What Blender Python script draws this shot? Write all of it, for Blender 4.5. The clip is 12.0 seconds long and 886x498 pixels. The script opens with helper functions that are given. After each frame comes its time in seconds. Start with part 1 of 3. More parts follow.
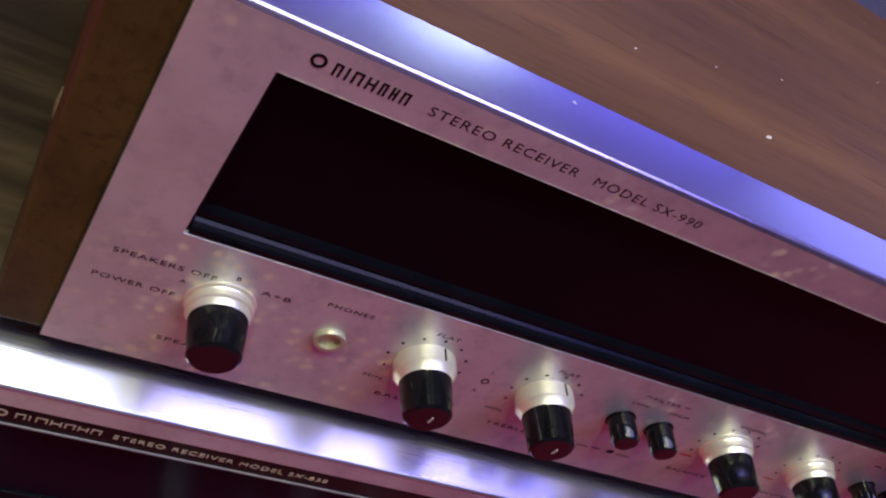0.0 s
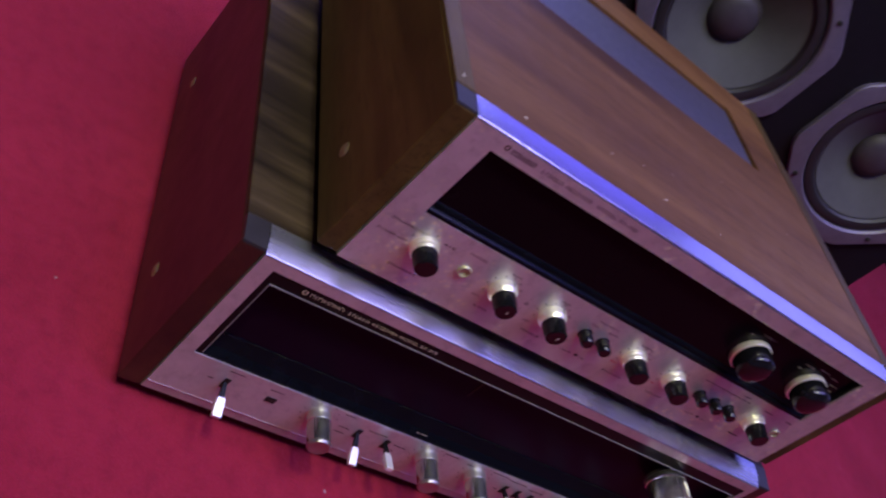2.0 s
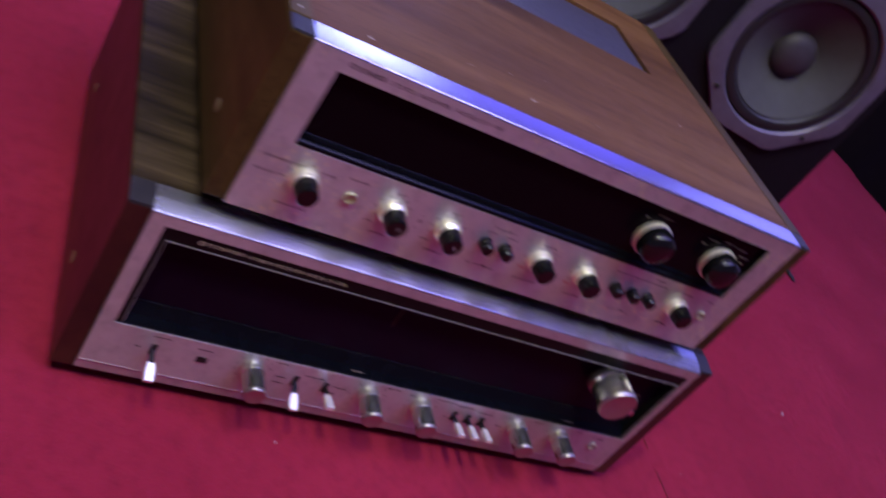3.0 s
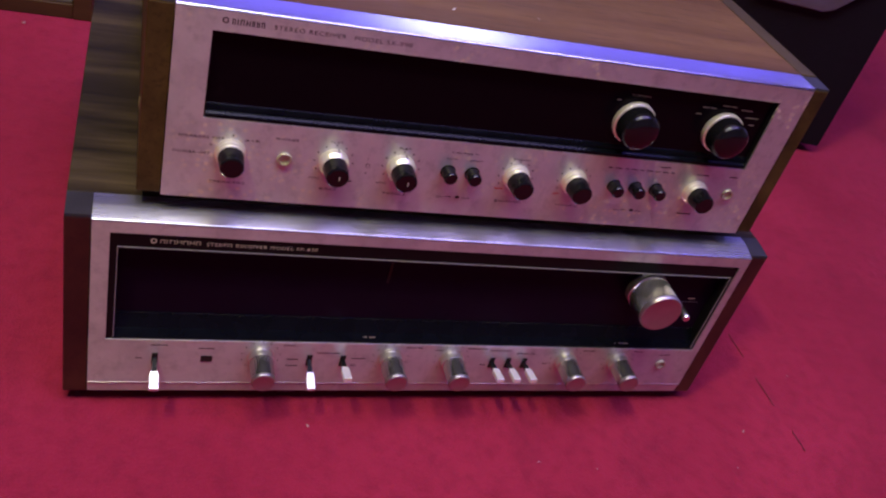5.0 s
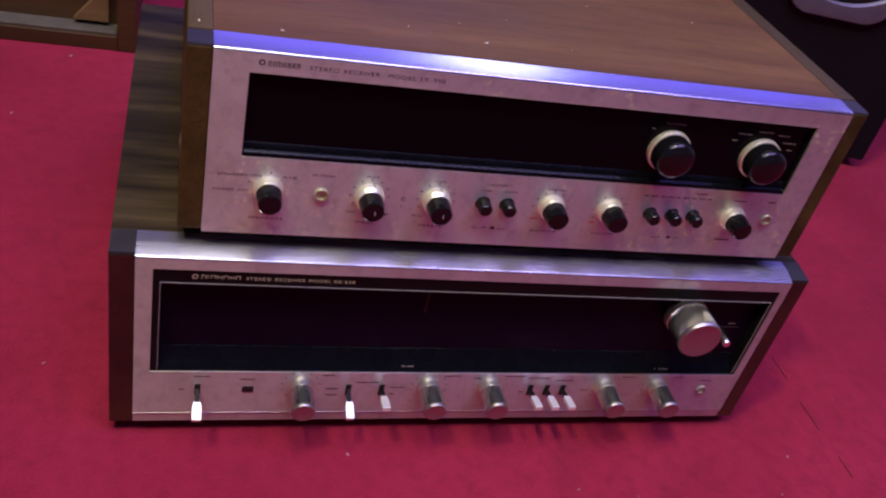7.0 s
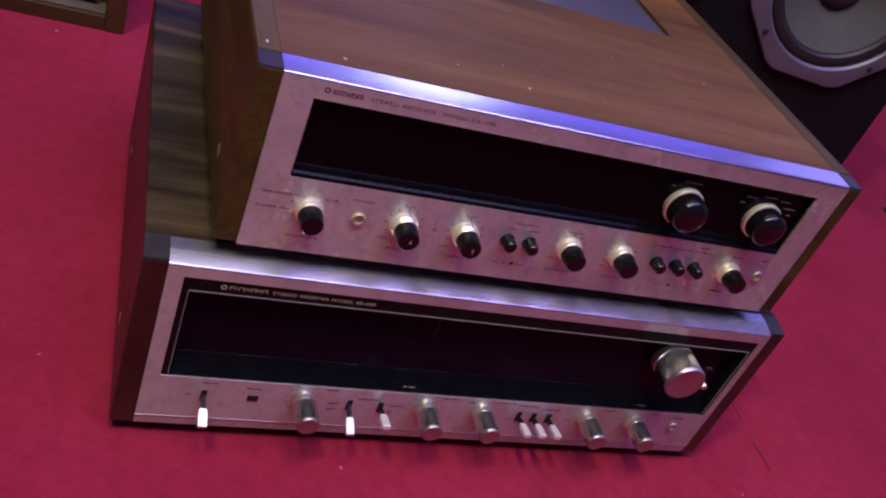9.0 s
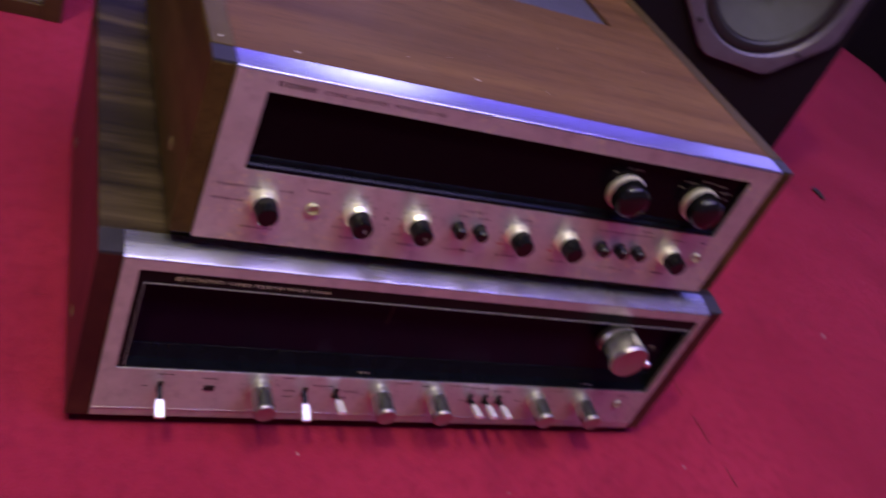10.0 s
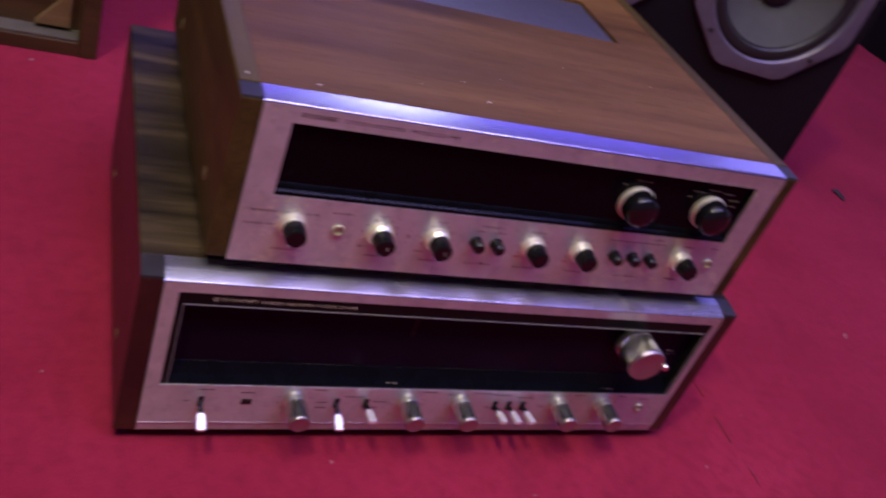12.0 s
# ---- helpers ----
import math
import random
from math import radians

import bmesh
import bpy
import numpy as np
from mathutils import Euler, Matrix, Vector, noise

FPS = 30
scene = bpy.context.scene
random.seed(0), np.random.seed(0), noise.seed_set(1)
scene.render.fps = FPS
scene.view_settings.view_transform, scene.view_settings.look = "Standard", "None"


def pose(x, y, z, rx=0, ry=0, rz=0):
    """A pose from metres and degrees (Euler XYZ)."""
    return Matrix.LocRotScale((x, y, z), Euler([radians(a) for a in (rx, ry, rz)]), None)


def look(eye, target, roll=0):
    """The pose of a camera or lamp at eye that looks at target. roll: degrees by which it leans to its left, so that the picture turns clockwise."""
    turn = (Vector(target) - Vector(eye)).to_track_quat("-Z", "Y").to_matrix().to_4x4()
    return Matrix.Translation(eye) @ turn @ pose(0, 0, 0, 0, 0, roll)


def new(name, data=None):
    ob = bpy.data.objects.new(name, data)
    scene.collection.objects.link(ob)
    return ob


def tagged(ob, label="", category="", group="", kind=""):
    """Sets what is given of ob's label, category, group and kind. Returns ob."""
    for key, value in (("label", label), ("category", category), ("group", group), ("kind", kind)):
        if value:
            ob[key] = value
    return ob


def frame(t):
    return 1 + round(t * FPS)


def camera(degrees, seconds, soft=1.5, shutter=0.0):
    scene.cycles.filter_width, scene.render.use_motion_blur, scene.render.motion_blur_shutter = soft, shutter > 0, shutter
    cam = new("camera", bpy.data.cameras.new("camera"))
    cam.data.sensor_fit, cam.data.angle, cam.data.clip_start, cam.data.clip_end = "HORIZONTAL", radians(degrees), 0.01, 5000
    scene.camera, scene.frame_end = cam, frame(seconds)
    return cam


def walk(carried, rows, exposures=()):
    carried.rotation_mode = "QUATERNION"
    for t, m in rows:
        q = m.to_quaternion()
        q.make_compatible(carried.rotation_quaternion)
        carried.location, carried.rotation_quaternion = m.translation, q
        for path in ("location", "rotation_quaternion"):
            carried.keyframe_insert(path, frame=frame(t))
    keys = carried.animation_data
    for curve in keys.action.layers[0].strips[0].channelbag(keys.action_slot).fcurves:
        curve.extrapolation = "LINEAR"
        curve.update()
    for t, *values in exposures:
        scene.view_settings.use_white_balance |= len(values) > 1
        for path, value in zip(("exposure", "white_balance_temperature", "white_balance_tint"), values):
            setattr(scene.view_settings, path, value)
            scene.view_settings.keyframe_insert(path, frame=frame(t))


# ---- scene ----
cam = camera(52.5, 12.0, 2.2, 0.8)
PATH = [
    (0, (-0.207, -0.131, 0.379), (0.651, 1.172, -0.872), 42.0),
    (0.2, (-0.208, -0.132, 0.38), (0.66, 1.165, -0.871), 42.3),
    (0.5, (-0.214, -0.139, 0.383), (0.687, 1.131, -0.871), 44.6),
    (1, (-0.278, -0.2, 0.407), (0.728, 1.042, -0.796), 50.0),
    (1.5, (-0.364, -0.282, 0.438), (0.671, 1.016, -0.678), 51.9),
    (2, (-0.396, -0.342, 0.46), (0.608, 1.059, -0.554), 48.4),
    (2.5, (-0.382, -0.374, 0.477), (0.593, 1.052, -0.532), 42.8),
    (3, (-0.335, -0.406, 0.481), (0.652, 1.01, -0.529), 37.7),
    (3.2, (-0.31, -0.412, 0.481), (0.675, 1.003, -0.532), 35.5),
    (4.8, (-0.212, -0.433, 0.484), (0.468, 1.047, -0.677), 18.7),
    (5, (-0.207, -0.432, 0.485), (0.46, 1.053, -0.678), 17.9),
    (5.5, (-0.203, -0.433, 0.492), (0.416, 1.07, -0.675), 16.1),
    (6, (-0.2, -0.428, 0.488), (0.394, 1.076, -0.688), 15.5),
    (6.5, (-0.199, -0.427, 0.495), (0.381, 1.086, -0.677), 15.0),
    (6.8, (-0.205, -0.427, 0.5), (0.38, 1.088, -0.668), 15.1),
    (7, (-0.205, -0.428, 0.498), (0.371, 1.092, -0.667), 15.2),
    (9, (-0.281, -0.412, 0.506), (0.485, 1.059, -0.613), 24.4),
    (9.5, (-0.297, -0.41, 0.508), (0.518, 1.041, -0.6), 25.9),
    (10, (-0.294, -0.419, 0.513), (0.595, 0.996, -0.585), 26.0),
    (10.5, (-0.257, -0.441, 0.516), (0.77, 0.897, -0.559), 23.4),
    (11, (-0.262, -0.454, 0.527), (0.745, 0.915, -0.528), 21.8),
    (11.5, (-0.281, -0.452, 0.533), (0.651, 0.958, -0.537), 21.4),
    (12, (-0.302, -0.444, 0.535), (0.524, 1.008, -0.565), 22.7),
]
walk(cam, [(t, look(eye, target, roll)) for t, eye, target, roll in PATH],
     [(0.0, -0.33, 6000, -4), (0.5, -0.32, 5950, -3), (1.2, -0.47, 5700, 5), (3.0, -0.44, 5500, 13), (5.0, -0.29, 6250, 12), (7.2, -0.30, 6250, 11), (9.0, -0.37, 6250, 15), (10.0, -0.38, 6200, 16), (10.8, -0.33, 6150, 17), (11.3, -0.35, 6150, 18), (12.0, -0.41, 6100, 19)])

# ---- light ----
world = bpy.data.worlds.new("room_dark")
scene.world = world
world.use_nodes = True
world.node_tree.nodes["Background"].inputs[0].default_value = (0.30, 0.16, 0.42, 1)
world.node_tree.nodes["Background"].inputs[1].default_value = 0.05


def area(name, m, sx, sy, watts, colour):
    d = bpy.data.lights.new(name, "AREA")
    d.shape, d.size, d.size_y, d.energy, d.color = "RECTANGLE", sx, sy, watts, colour
    ob = new(name, d)
    ob.matrix_world = m
    return tagged(ob, kind="structure")


# a row of white ceiling panels with violet light between them, a warm spot, and the violet stage wash on the far walls
for i in range(7):
    warm = i == 2
    tint = (1.0, 0.93, 0.46) if warm else (1.0, 0.94, 0.66) if i < 2 else (0.82, 0.77, 1.0) if i == 3 else (1.0, 0.80, 0.92)
    area("ceiling_lamp", look((-1.02 + 0.375 * i, -0.45, 2.60), (-1.02 + 0.375 * i, -0.44, 0.0)), 0.25, 1.30, 30 if warm else 6, tint)
area("violet_ceiling_glow", look((0.2, -0.45, 2.66), (0.2, -0.44, 0.0)), 3.4, 1.6, 72, (0.20, 0.14, 1.0))
area("spot_lamp", look((-0.95, -0.60, 2.35), (-0.1, 0.0, 0.2)), 0.16, 0.16, 31, (1.0, 0.90, 0.34))
area("violet_wall_light", look((1.55, 3.35, 1.50), (1.55, 0.0, 1.50)), 3.5, 2.35, 41, (0.17, 0.13, 1.0))
area("violet_wall_light", look((3.35, 1.7, 1.45), (0.0, 1.7, 1.45)), 3.0, 2.2, 42, (0.31, 0.28, 1.0))
area("white_wall_light", look((1.17, 3.25, 2.02), (0.2, 0.0, 0.3), 45), 0.34, 0.85, 5.2, (0.85, 0.90, 1.0))


# ---- materials ----
def mat(name, base, rough=0.5, metal=0.0, spec=0.5):
    m = bpy.data.materials.new(name)
    m.use_nodes = True
    b = m.node_tree.nodes["Principled BSDF"]
    b.inputs["Base Color"].default_value = (*base, 1)
    b.inputs["Roughness"].default_value = rough
    b.inputs["Metallic"].default_value = metal
    b.inputs["Specular IOR Level"].default_value = spec
    return m


class Net:
    """Shorthand for wiring a material's nodes."""

    def __init__(self, m):
        self.t = m.node_tree
        self.b = self.t.nodes["Principled BSDF"]

    def add(self, kind, **kw):
        n = self.t.nodes.new(kind)
        for k, v in kw.items():
            if k in n.inputs:
                n.inputs[k].default_value = v
        return n

    def link(self, a, b):
        self.t.links.new(a, b)

    def coords(self, scale=(1, 1, 1)):
        c = self.add("ShaderNodeTexCoord")
        mp = self.add("ShaderNodeMapping")
        mp.inputs["Scale"].default_value = scale
        self.link(c.outputs["Object"], mp.inputs["Vector"])
        return mp.outputs["Vector"]

    def noise(self, vec, scale, detail=4.0, rough=0.55, distort=0.0):
        n = self.add("ShaderNodeTexNoise", Scale=scale, Detail=detail, Roughness=rough, Distortion=distort)
        self.link(vec, n.inputs["Vector"])
        return n.outputs["Fac"]

    def ramp(self, fac, stops):
        r = self.add("ShaderNodeValToRGB")
        e = r.color_ramp.elements
        while len(e) < len(stops):
            e.new(0.5)
        for el, (p, c) in zip(e, stops):
            el.position = p
            el.color = (*c, 1) if len(c) == 3 else c
        self.link(fac, r.inputs["Fac"])
        return r.outputs["Color"]

    def grey(self, fac, lo, hi, a=0.0, b=1.0):
        r = self.add("ShaderNodeMapRange")
        for k, v in (("From Min", a), ("From Max", b), ("To Min", lo), ("To Max", hi)):
            r.inputs[k].default_value = v
        self.link(fac, r.inputs["Value"])
        return r.outputs["Result"]

    def mix(self, fac, a, b, mode="MIX"):
        m = self.add("ShaderNodeMix")
        m.data_type, m.blend_type = "RGBA", mode
        for sock, v in ((m.inputs[0], fac), (m.inputs[6], a), (m.inputs[7], b)):
            if isinstance(v, (int, float)):
                sock.default_value = v
            elif isinstance(v, tuple):
                sock.default_value = (*v, 1)
            else:
                self.link(v, sock)
        return m.outputs[2]

    def bump(self, height, strength, distance):
        n = self.add("ShaderNodeBump", Strength=strength, Distance=distance)
        self.link(height, n.inputs["Height"])
        self.link(n.outputs["Normal"], self.b.inputs["Normal"])


def brushed(name, base, rough, spots=True, metal=1.0, wear=1.0):
    m = mat(name, base, rough, metal)
    n = Net(m)
    fine = n.noise(n.coords((6, 900, 900)), 3.0, 3.0)
    stain = n.noise(n.coords(), 28.0, 5.0, 0.65)
    blot = n.noise(n.coords(), 9.0, 3.0, 0.6)
    fleck = n.noise(n.coords(), 100.0, 4.0, 0.7)
    col = n.mix(n.grey(stain, 0.0, 0.6 if spots else 0.2, 0.42, 0.72), tuple(base), tuple(c * 0.66 for c in base))
    col = n.mix(n.grey(fleck, 0.0, 0.62 if spots else 0.12, 0.50, 0.74), col, tuple(c * 0.58 for c in base))
    if spots:
        vor = n.add("ShaderNodeTexVoronoi", Scale=220.0)
        n.link(n.coords(), vor.inputs["Vector"])
        gate = n.grey(n.noise(n.coords(), 16.0, 3.0), 0.0, 1.0, 0.46, 0.62)
        dot = n.grey(vor.outputs["Distance"], 0.95 * wear, 0.0, 0.08, 0.42)
        mul = n.add("ShaderNodeMath")
        mul.operation = "MULTIPLY"
        n.link(gate, mul.inputs[0])
        n.link(dot, mul.inputs[1])
        col = n.mix(mul.outputs[0], col, (0.86, 0.76, 0.56))
        n.link(n.grey(mul.outputs[0], metal, 0.05), n.b.inputs["Metallic"])
    n.link(col, n.b.inputs["Base Color"])
    add = n.add("ShaderNodeMath")
    add.operation = "ADD"
    n.link(n.grey(fine, rough - (0.07 if spots else 0.025), rough + (0.07 if spots else 0.025)), add.inputs[0])
    n.link(n.grey(blot, -0.06, 0.08), add.inputs[1])
    n.link(add.outputs[0], n.b.inputs["Roughness"])
    n.bump(fine, 0.10 if spots else 0.03, 0.0002)
    n.b.inputs["Anisotropic"].default_value = 0.8 if spots else 0.25
    grain = n.add("ShaderNodeCombineXYZ", X=0.0, Y=0.7, Z=0.7)
    n.link(grain.outputs[0], n.b.inputs["Tangent"])
    return m


def wood(name, dark, mid, light, axis, rough=0.38, bands=(9.0, 60.0), seed=0.0):
    """Veneer whose grain runs along the given axis."""
    m = mat(name, mid, rough)
    n = Net(m)
    sc = [1.0, 1.0, 1.0]
    sc[axis] = 0.09
    v = n.coords(tuple(sc))
    off = n.add("ShaderNodeVectorMath")
    off.operation = "ADD"
    off.inputs[1].default_value = (seed, seed * 1.7, seed * 0.6)
    n.link(v, off.inputs[0])
    v = off.outputs[0]
    broad = n.noise(v, bands[0], 3.0, 0.6, 0.6)
    fine = n.noise(v, bands[1], 6.0, 0.7, 0.3)
    pore = n.noise(v, 420.0, 2.0, 0.6)
    col = n.ramp(broad, [(0.30, dark), (0.50, mid), (0.72, light)])
    streak = n.ramp(fine, [(0.34, (0.68, 0.64, 0.60)), (0.62, (1.05, 1.04, 1.02))])
    col = n.mix(0.75, col, streak, "MULTIPLY")
    col = n.mix(n.grey(pore, 0.35, 0.0, 0.30, 0.46), col, tuple(c * 0.5 for c in dark))
    n.link(col, n.b.inputs["Base Color"])
    scuff = n.noise(n.coords(), 35.0, 5.0, 0.7)
    n.link(n.grey(scuff, rough - 0.08, rough + 0.14), n.b.inputs["Roughness"])
    n.bump(pore, 0.12, 0.0003)
    return m


def plain(name, base, rough, metal=0.0, vary=0.15, scale=60.0, bump=0.0, spec=0.5):
    m = mat(name, base, rough, metal, spec)
    n = Net(m)
    f = n.noise(n.coords(), scale, 5.0, 0.65)
    n.link(n.mix(n.grey(f, 0, 1, 0.3, 0.7), tuple(c * (1 - vary) for c in base), tuple(min(1, c * (1 + vary)) for c in base)), n.b.inputs["Base Color"])
    g = n.noise(n.coords(), scale * 0.25, 4.0, 0.6)
    n.link(n.grey(g, max(0.02, rough * 0.75), min(1, rough * 1.3)), n.b.inputs["Roughness"])
    if bump:
        n.bump(f, bump, 0.0005)
    return m


def carpet_material():
    m = mat("red_carpet", (0.30, 0.012, 0.055), 0.95, 0.0, 0.15)
    n = Net(m)
    v = n.coords()
    tuft = n.noise(v, 420.0, 3.0, 0.7)
    clump = n.noise(v, 75.0, 4.0, 0.65)
    broad = n.noise(v, 4.5, 5.0, 0.6)
    smear = n.noise(n.coords((1.0, 0.5, 1.0)), 17.0, 5.0, 0.7)
    col = n.mix(n.grey(broad, 0, 1, 0.35, 0.68), (0.244, 0.0098, 0.037), (0.330, 0.0178, 0.055))
    col = n.mix(n.grey(clump, 0.0, 0.60, 0.44, 0.72), col, (0.178, 0.0072, 0.028))
    col = n.mix(n.grey(smear, 0.0, 0.60, 0.56, 0.76), col, (0.150, 0.008, 0.030))
    col = n.mix(n.grey(tuft, 0.0, 0.40, 0.50, 0.85), col, (0.40, 0.025, 0.076))
    vor = n.add("ShaderNodeTexVoronoi", Scale=26.0)
    n.link(v, vor.inputs["Vector"])
    gate = n.grey(n.noise(v, 11.0, 2.0), 0.0, 0.75, 0.60, 0.72)
    lint = n.grey(vor.outputs["Distance"], 1.0, 0.0, 0.03, 0.075)
    mul = n.add("ShaderNodeMath")
    mul.operation = "MULTIPLY"
    n.link(gate, mul.inputs[0])
    n.link(lint, mul.inputs[1])
    col = n.mix(mul.outputs[0], col, (0.52, 0.26, 0.30))
    n.link(col, n.b.inputs["Base Color"])
    mixh = n.mix(0.4, tuft, clump)
    n.bump(mixh, 0.8, 0.005)
    n.b.inputs["Sheen Weight"].default_value = 0.12
    n.b.inputs["Sheen Tint"].default_value = (0.9, 0.25, 0.45, 1)
    return m


CARPET = carpet_material()
SILVER = brushed("brushed_aluminium", (0.71, 0.705, 0.68), 0.42, True, 0.76)
SILVER_CLEAN = brushed("clean_brushed_aluminium", (0.66, 0.655, 0.64), 0.42, True, 0.76, 0.12)
# plain aluminium strips; the bluish base helps their violet reflections along
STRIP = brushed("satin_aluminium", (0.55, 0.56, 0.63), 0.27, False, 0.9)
STRIP_TOP = brushed("violet_sheen_aluminium", (0.80, 0.80, 0.85), 0.24, False, 1.0)
CHROME = plain("chrome", (0.70, 0.69, 0.67), 0.17, 0.97, 0.05)
GUN = plain("dark_knob_flange", (0.10, 0.10, 0.085), 0.30, 0.8, 0.1)
# worn bevel of the dial opening; the light it catches is in the pale colour
EDGE_GLINT = plain("worn_bevel_glint", (0.50, 0.49, 0.43), 0.45, 0.25, 0.45, 300.0)
SATIN = plain("satin_collar_metal", (0.70, 0.69, 0.66), 0.30, 0.9, 0.06)
FACE = plain("spun_aluminium", (0.42, 0.40, 0.40), 0.36, 0.9, 0.08)
FACE.node_tree.nodes["Principled BSDF"].inputs["Anisotropic"].default_value = 0.5
POINTER = plain("brown_pointer", (0.048, 0.034, 0.026), 0.6, 0.0, 0.1, spec=0.1)
RING = plain("turned_aluminium", (0.93, 0.91, 0.76), 0.36, 0.66, 0.06)
WHITE_METAL = plain("polished_lever_metal", (0.92, 0.91, 0.92), 0.35, 0.6, 0.03)
BLACK = plain("black_plastic", (0.006, 0.006, 0.007), 0.30, 0.0, 0.2, spec=0.15)
KNOB_BLACK = plain("black_bakelite", (0.005, 0.005, 0.006), 0.11, 0.0, 0.2, spec=0.45)
STEEL = plain("zinc_plate", (0.45, 0.45, 0.48), 0.4, 0.8)
PALE_LINE = plain("pale_print_and_highlight", (0.22, 0.21, 0.23), 0.5)
GLASS_BLACK = plain("dark_dial_glass", (0.011, 0.004, 0.015), 0.30, 0.0, 0.1, spec=0.045)
GLASS_DEEP = plain("black_dial_glass", (0.0045, 0.0025, 0.005), 0.25, 0.0, 0.1, spec=0.07)
LEDGE = plain("black_gloss_trim", (0.003, 0.004, 0.007), 0.22, 0.0, 0.3, spec=0.16)
CAP_BLACK = plain("grey_end_cap", (0.024, 0.021, 0.026), 0.40, 0.0, 0.2, spec=0.35)
GRILLE = plain("grey_grille_mesh", (0.080, 0.076, 0.115), 0.42, 0.4, 0.25, 700.0, 0.3)
FELT = plain("black_cloth", (0.006, 0.004, 0.006), 0.95, 0.0, 0.3, 200.0, 0.3, 0.1)
SPEAKER_BLACK = plain("black_vinyl", (0.005, 0.004, 0.007), 0.6, 0.0, 0.3, 120.0, 0.2, 0.2)
CONE = plain("grey_paper_cone", (0.064, 0.066, 0.069), 0.75, 0.0, 0.12, 50.0, 0.1)
DUST = plain("dark_dust_cap", (0.042, 0.036, 0.048), 0.55, 0.0, 0.2)
RUBBER = plain("black_rubber", (0.014, 0.013, 0.016), 0.5)
BASKET = plain("cast_grey_rim", (0.125, 0.110, 0.158), 0.45, 0.3, 0.12, 70.0, 0.05)
INK = plain("dark_print", (0.016, 0.007, 0.009), 0.6, spec=0.12)
GOLD_INK = plain("cream_print", (0.55, 0.50, 0.38), 0.5)
DIM_INK = plain("dim_cream_print", (0.26, 0.25, 0.18), 0.5)
RED_INK = plain("red_print", (0.45, 0.02, 0.03), 0.5)
BRASS = plain("dull_brass", (0.50, 0.49, 0.34), 0.40, 0.45, 0.15)
SCREW = plain("tarnished_screw", (0.26, 0.22, 0.12), 0.45, 0.5, 0.2)
HOLE = plain("dark_hollow", (0.010, 0.008, 0.007), 0.6)
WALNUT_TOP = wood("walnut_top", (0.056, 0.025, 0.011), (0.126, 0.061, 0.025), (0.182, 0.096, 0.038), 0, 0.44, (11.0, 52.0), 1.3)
# sides of the same case: their shade and warm light are in this colour
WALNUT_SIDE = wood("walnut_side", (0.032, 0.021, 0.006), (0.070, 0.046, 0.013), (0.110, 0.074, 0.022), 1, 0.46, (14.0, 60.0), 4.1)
WALNUT_DARK = wood("dark_walnut_top", (0.009, 0.006, 0.004), (0.041, 0.028, 0.016), (0.100, 0.070, 0.041), 0, 0.50, (36.0, 90.0), 7.7)
# dark walnut reddened in its colour by the carpet reflected in it
WALNUT_CARPET_GLOW = wood("carpet_glow_walnut_side", (0.026, 0.009, 0.006), (0.056, 0.018, 0.011), (0.085, 0.032, 0.018), 1, 0.36, (14.0, 60.0), 2.9)
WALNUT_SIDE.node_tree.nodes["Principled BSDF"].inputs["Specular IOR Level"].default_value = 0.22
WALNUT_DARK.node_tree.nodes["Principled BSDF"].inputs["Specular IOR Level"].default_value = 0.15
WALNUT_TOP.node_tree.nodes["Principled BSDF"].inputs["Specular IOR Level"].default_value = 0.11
BOX_WOOD = wood("cabinet_wood", (0.034, 0.017, 0.006), (0.066, 0.034, 0.012), (0.096, 0.052, 0.020), 0, 0.40, (12.0, 50.0), 9.2)
PINE = wood("pale_block_wood", (0.12, 0.072, 0.028), (0.16, 0.098, 0.042), (0.21, 0.132, 0.062), 0, 0.5, (14.0, 60.0), 3.4)
PLASTER = plain("painted_wall", (0.30, 0.25, 0.30), 0.8, 0.0, 0.1, 4.0)
LINT = plain("pale_lint", (0.34, 0.17, 0.20), 0.9)
DUST_WHITE = plain("white_dust", (0.60, 0.55, 0.55), 0.9)
THREAD = plain("dull_thread", (0.17, 0.015, 0.04), 0.9)
METAL_STRIP = plain("dull_metal_strip", (0.105, 0.092, 0.078), 0.5, 0.2, 0.2, 40.0)


# ---- mesh helpers ----
def mesh_from(bm, name, material, smooth=False):
    me = bpy.data.meshes.new(name)
    bmesh.ops.recalc_face_normals(bm, faces=bm.faces)
    bm.to_mesh(me)
    bm.free()
    me.materials.append(material)
    if smooth:
        for p in me.polygons:
            p.use_smooth = True
        me.set_sharp_from_angle(angle=radians(38))
    return me


def part(name, bm, material, parent=None, label="", m=None, smooth=False):
    ob = new(name, mesh_from(bm, name, material, smooth) if isinstance(bm, bmesh.types.BMesh) else bm)
    ob.parent = parent
    if m is not None:
        ob.matrix_basis = m
    return tagged(ob, label)


def thing(name, label, category, m=None, group="", kind=""):
    ob = new(name)
    ob.empty_display_size = 0.02
    if m is not None:
        ob.matrix_basis = m
    return tagged(ob, label, category, group, kind)


def box(x0, x1, y0, y1, z0, z1, bevel=0.0, seg=2, bm=None):
    out = bm or bmesh.new()
    r = bmesh.ops.create_cube(out, size=1.0, matrix=Matrix.Translation(((x0 + x1) / 2, (y0 + y1) / 2, (z0 + z1) / 2)) @ Matrix.Diagonal((x1 - x0, y1 - y0, z1 - z0, 1)))
    if bevel:
        edges = {e for v in r["verts"] for e in v.link_edges}
        bmesh.ops.bevel(out, geom=list(edges), offset=bevel, segments=seg, affect="EDGES", profile=0.5)
    return out


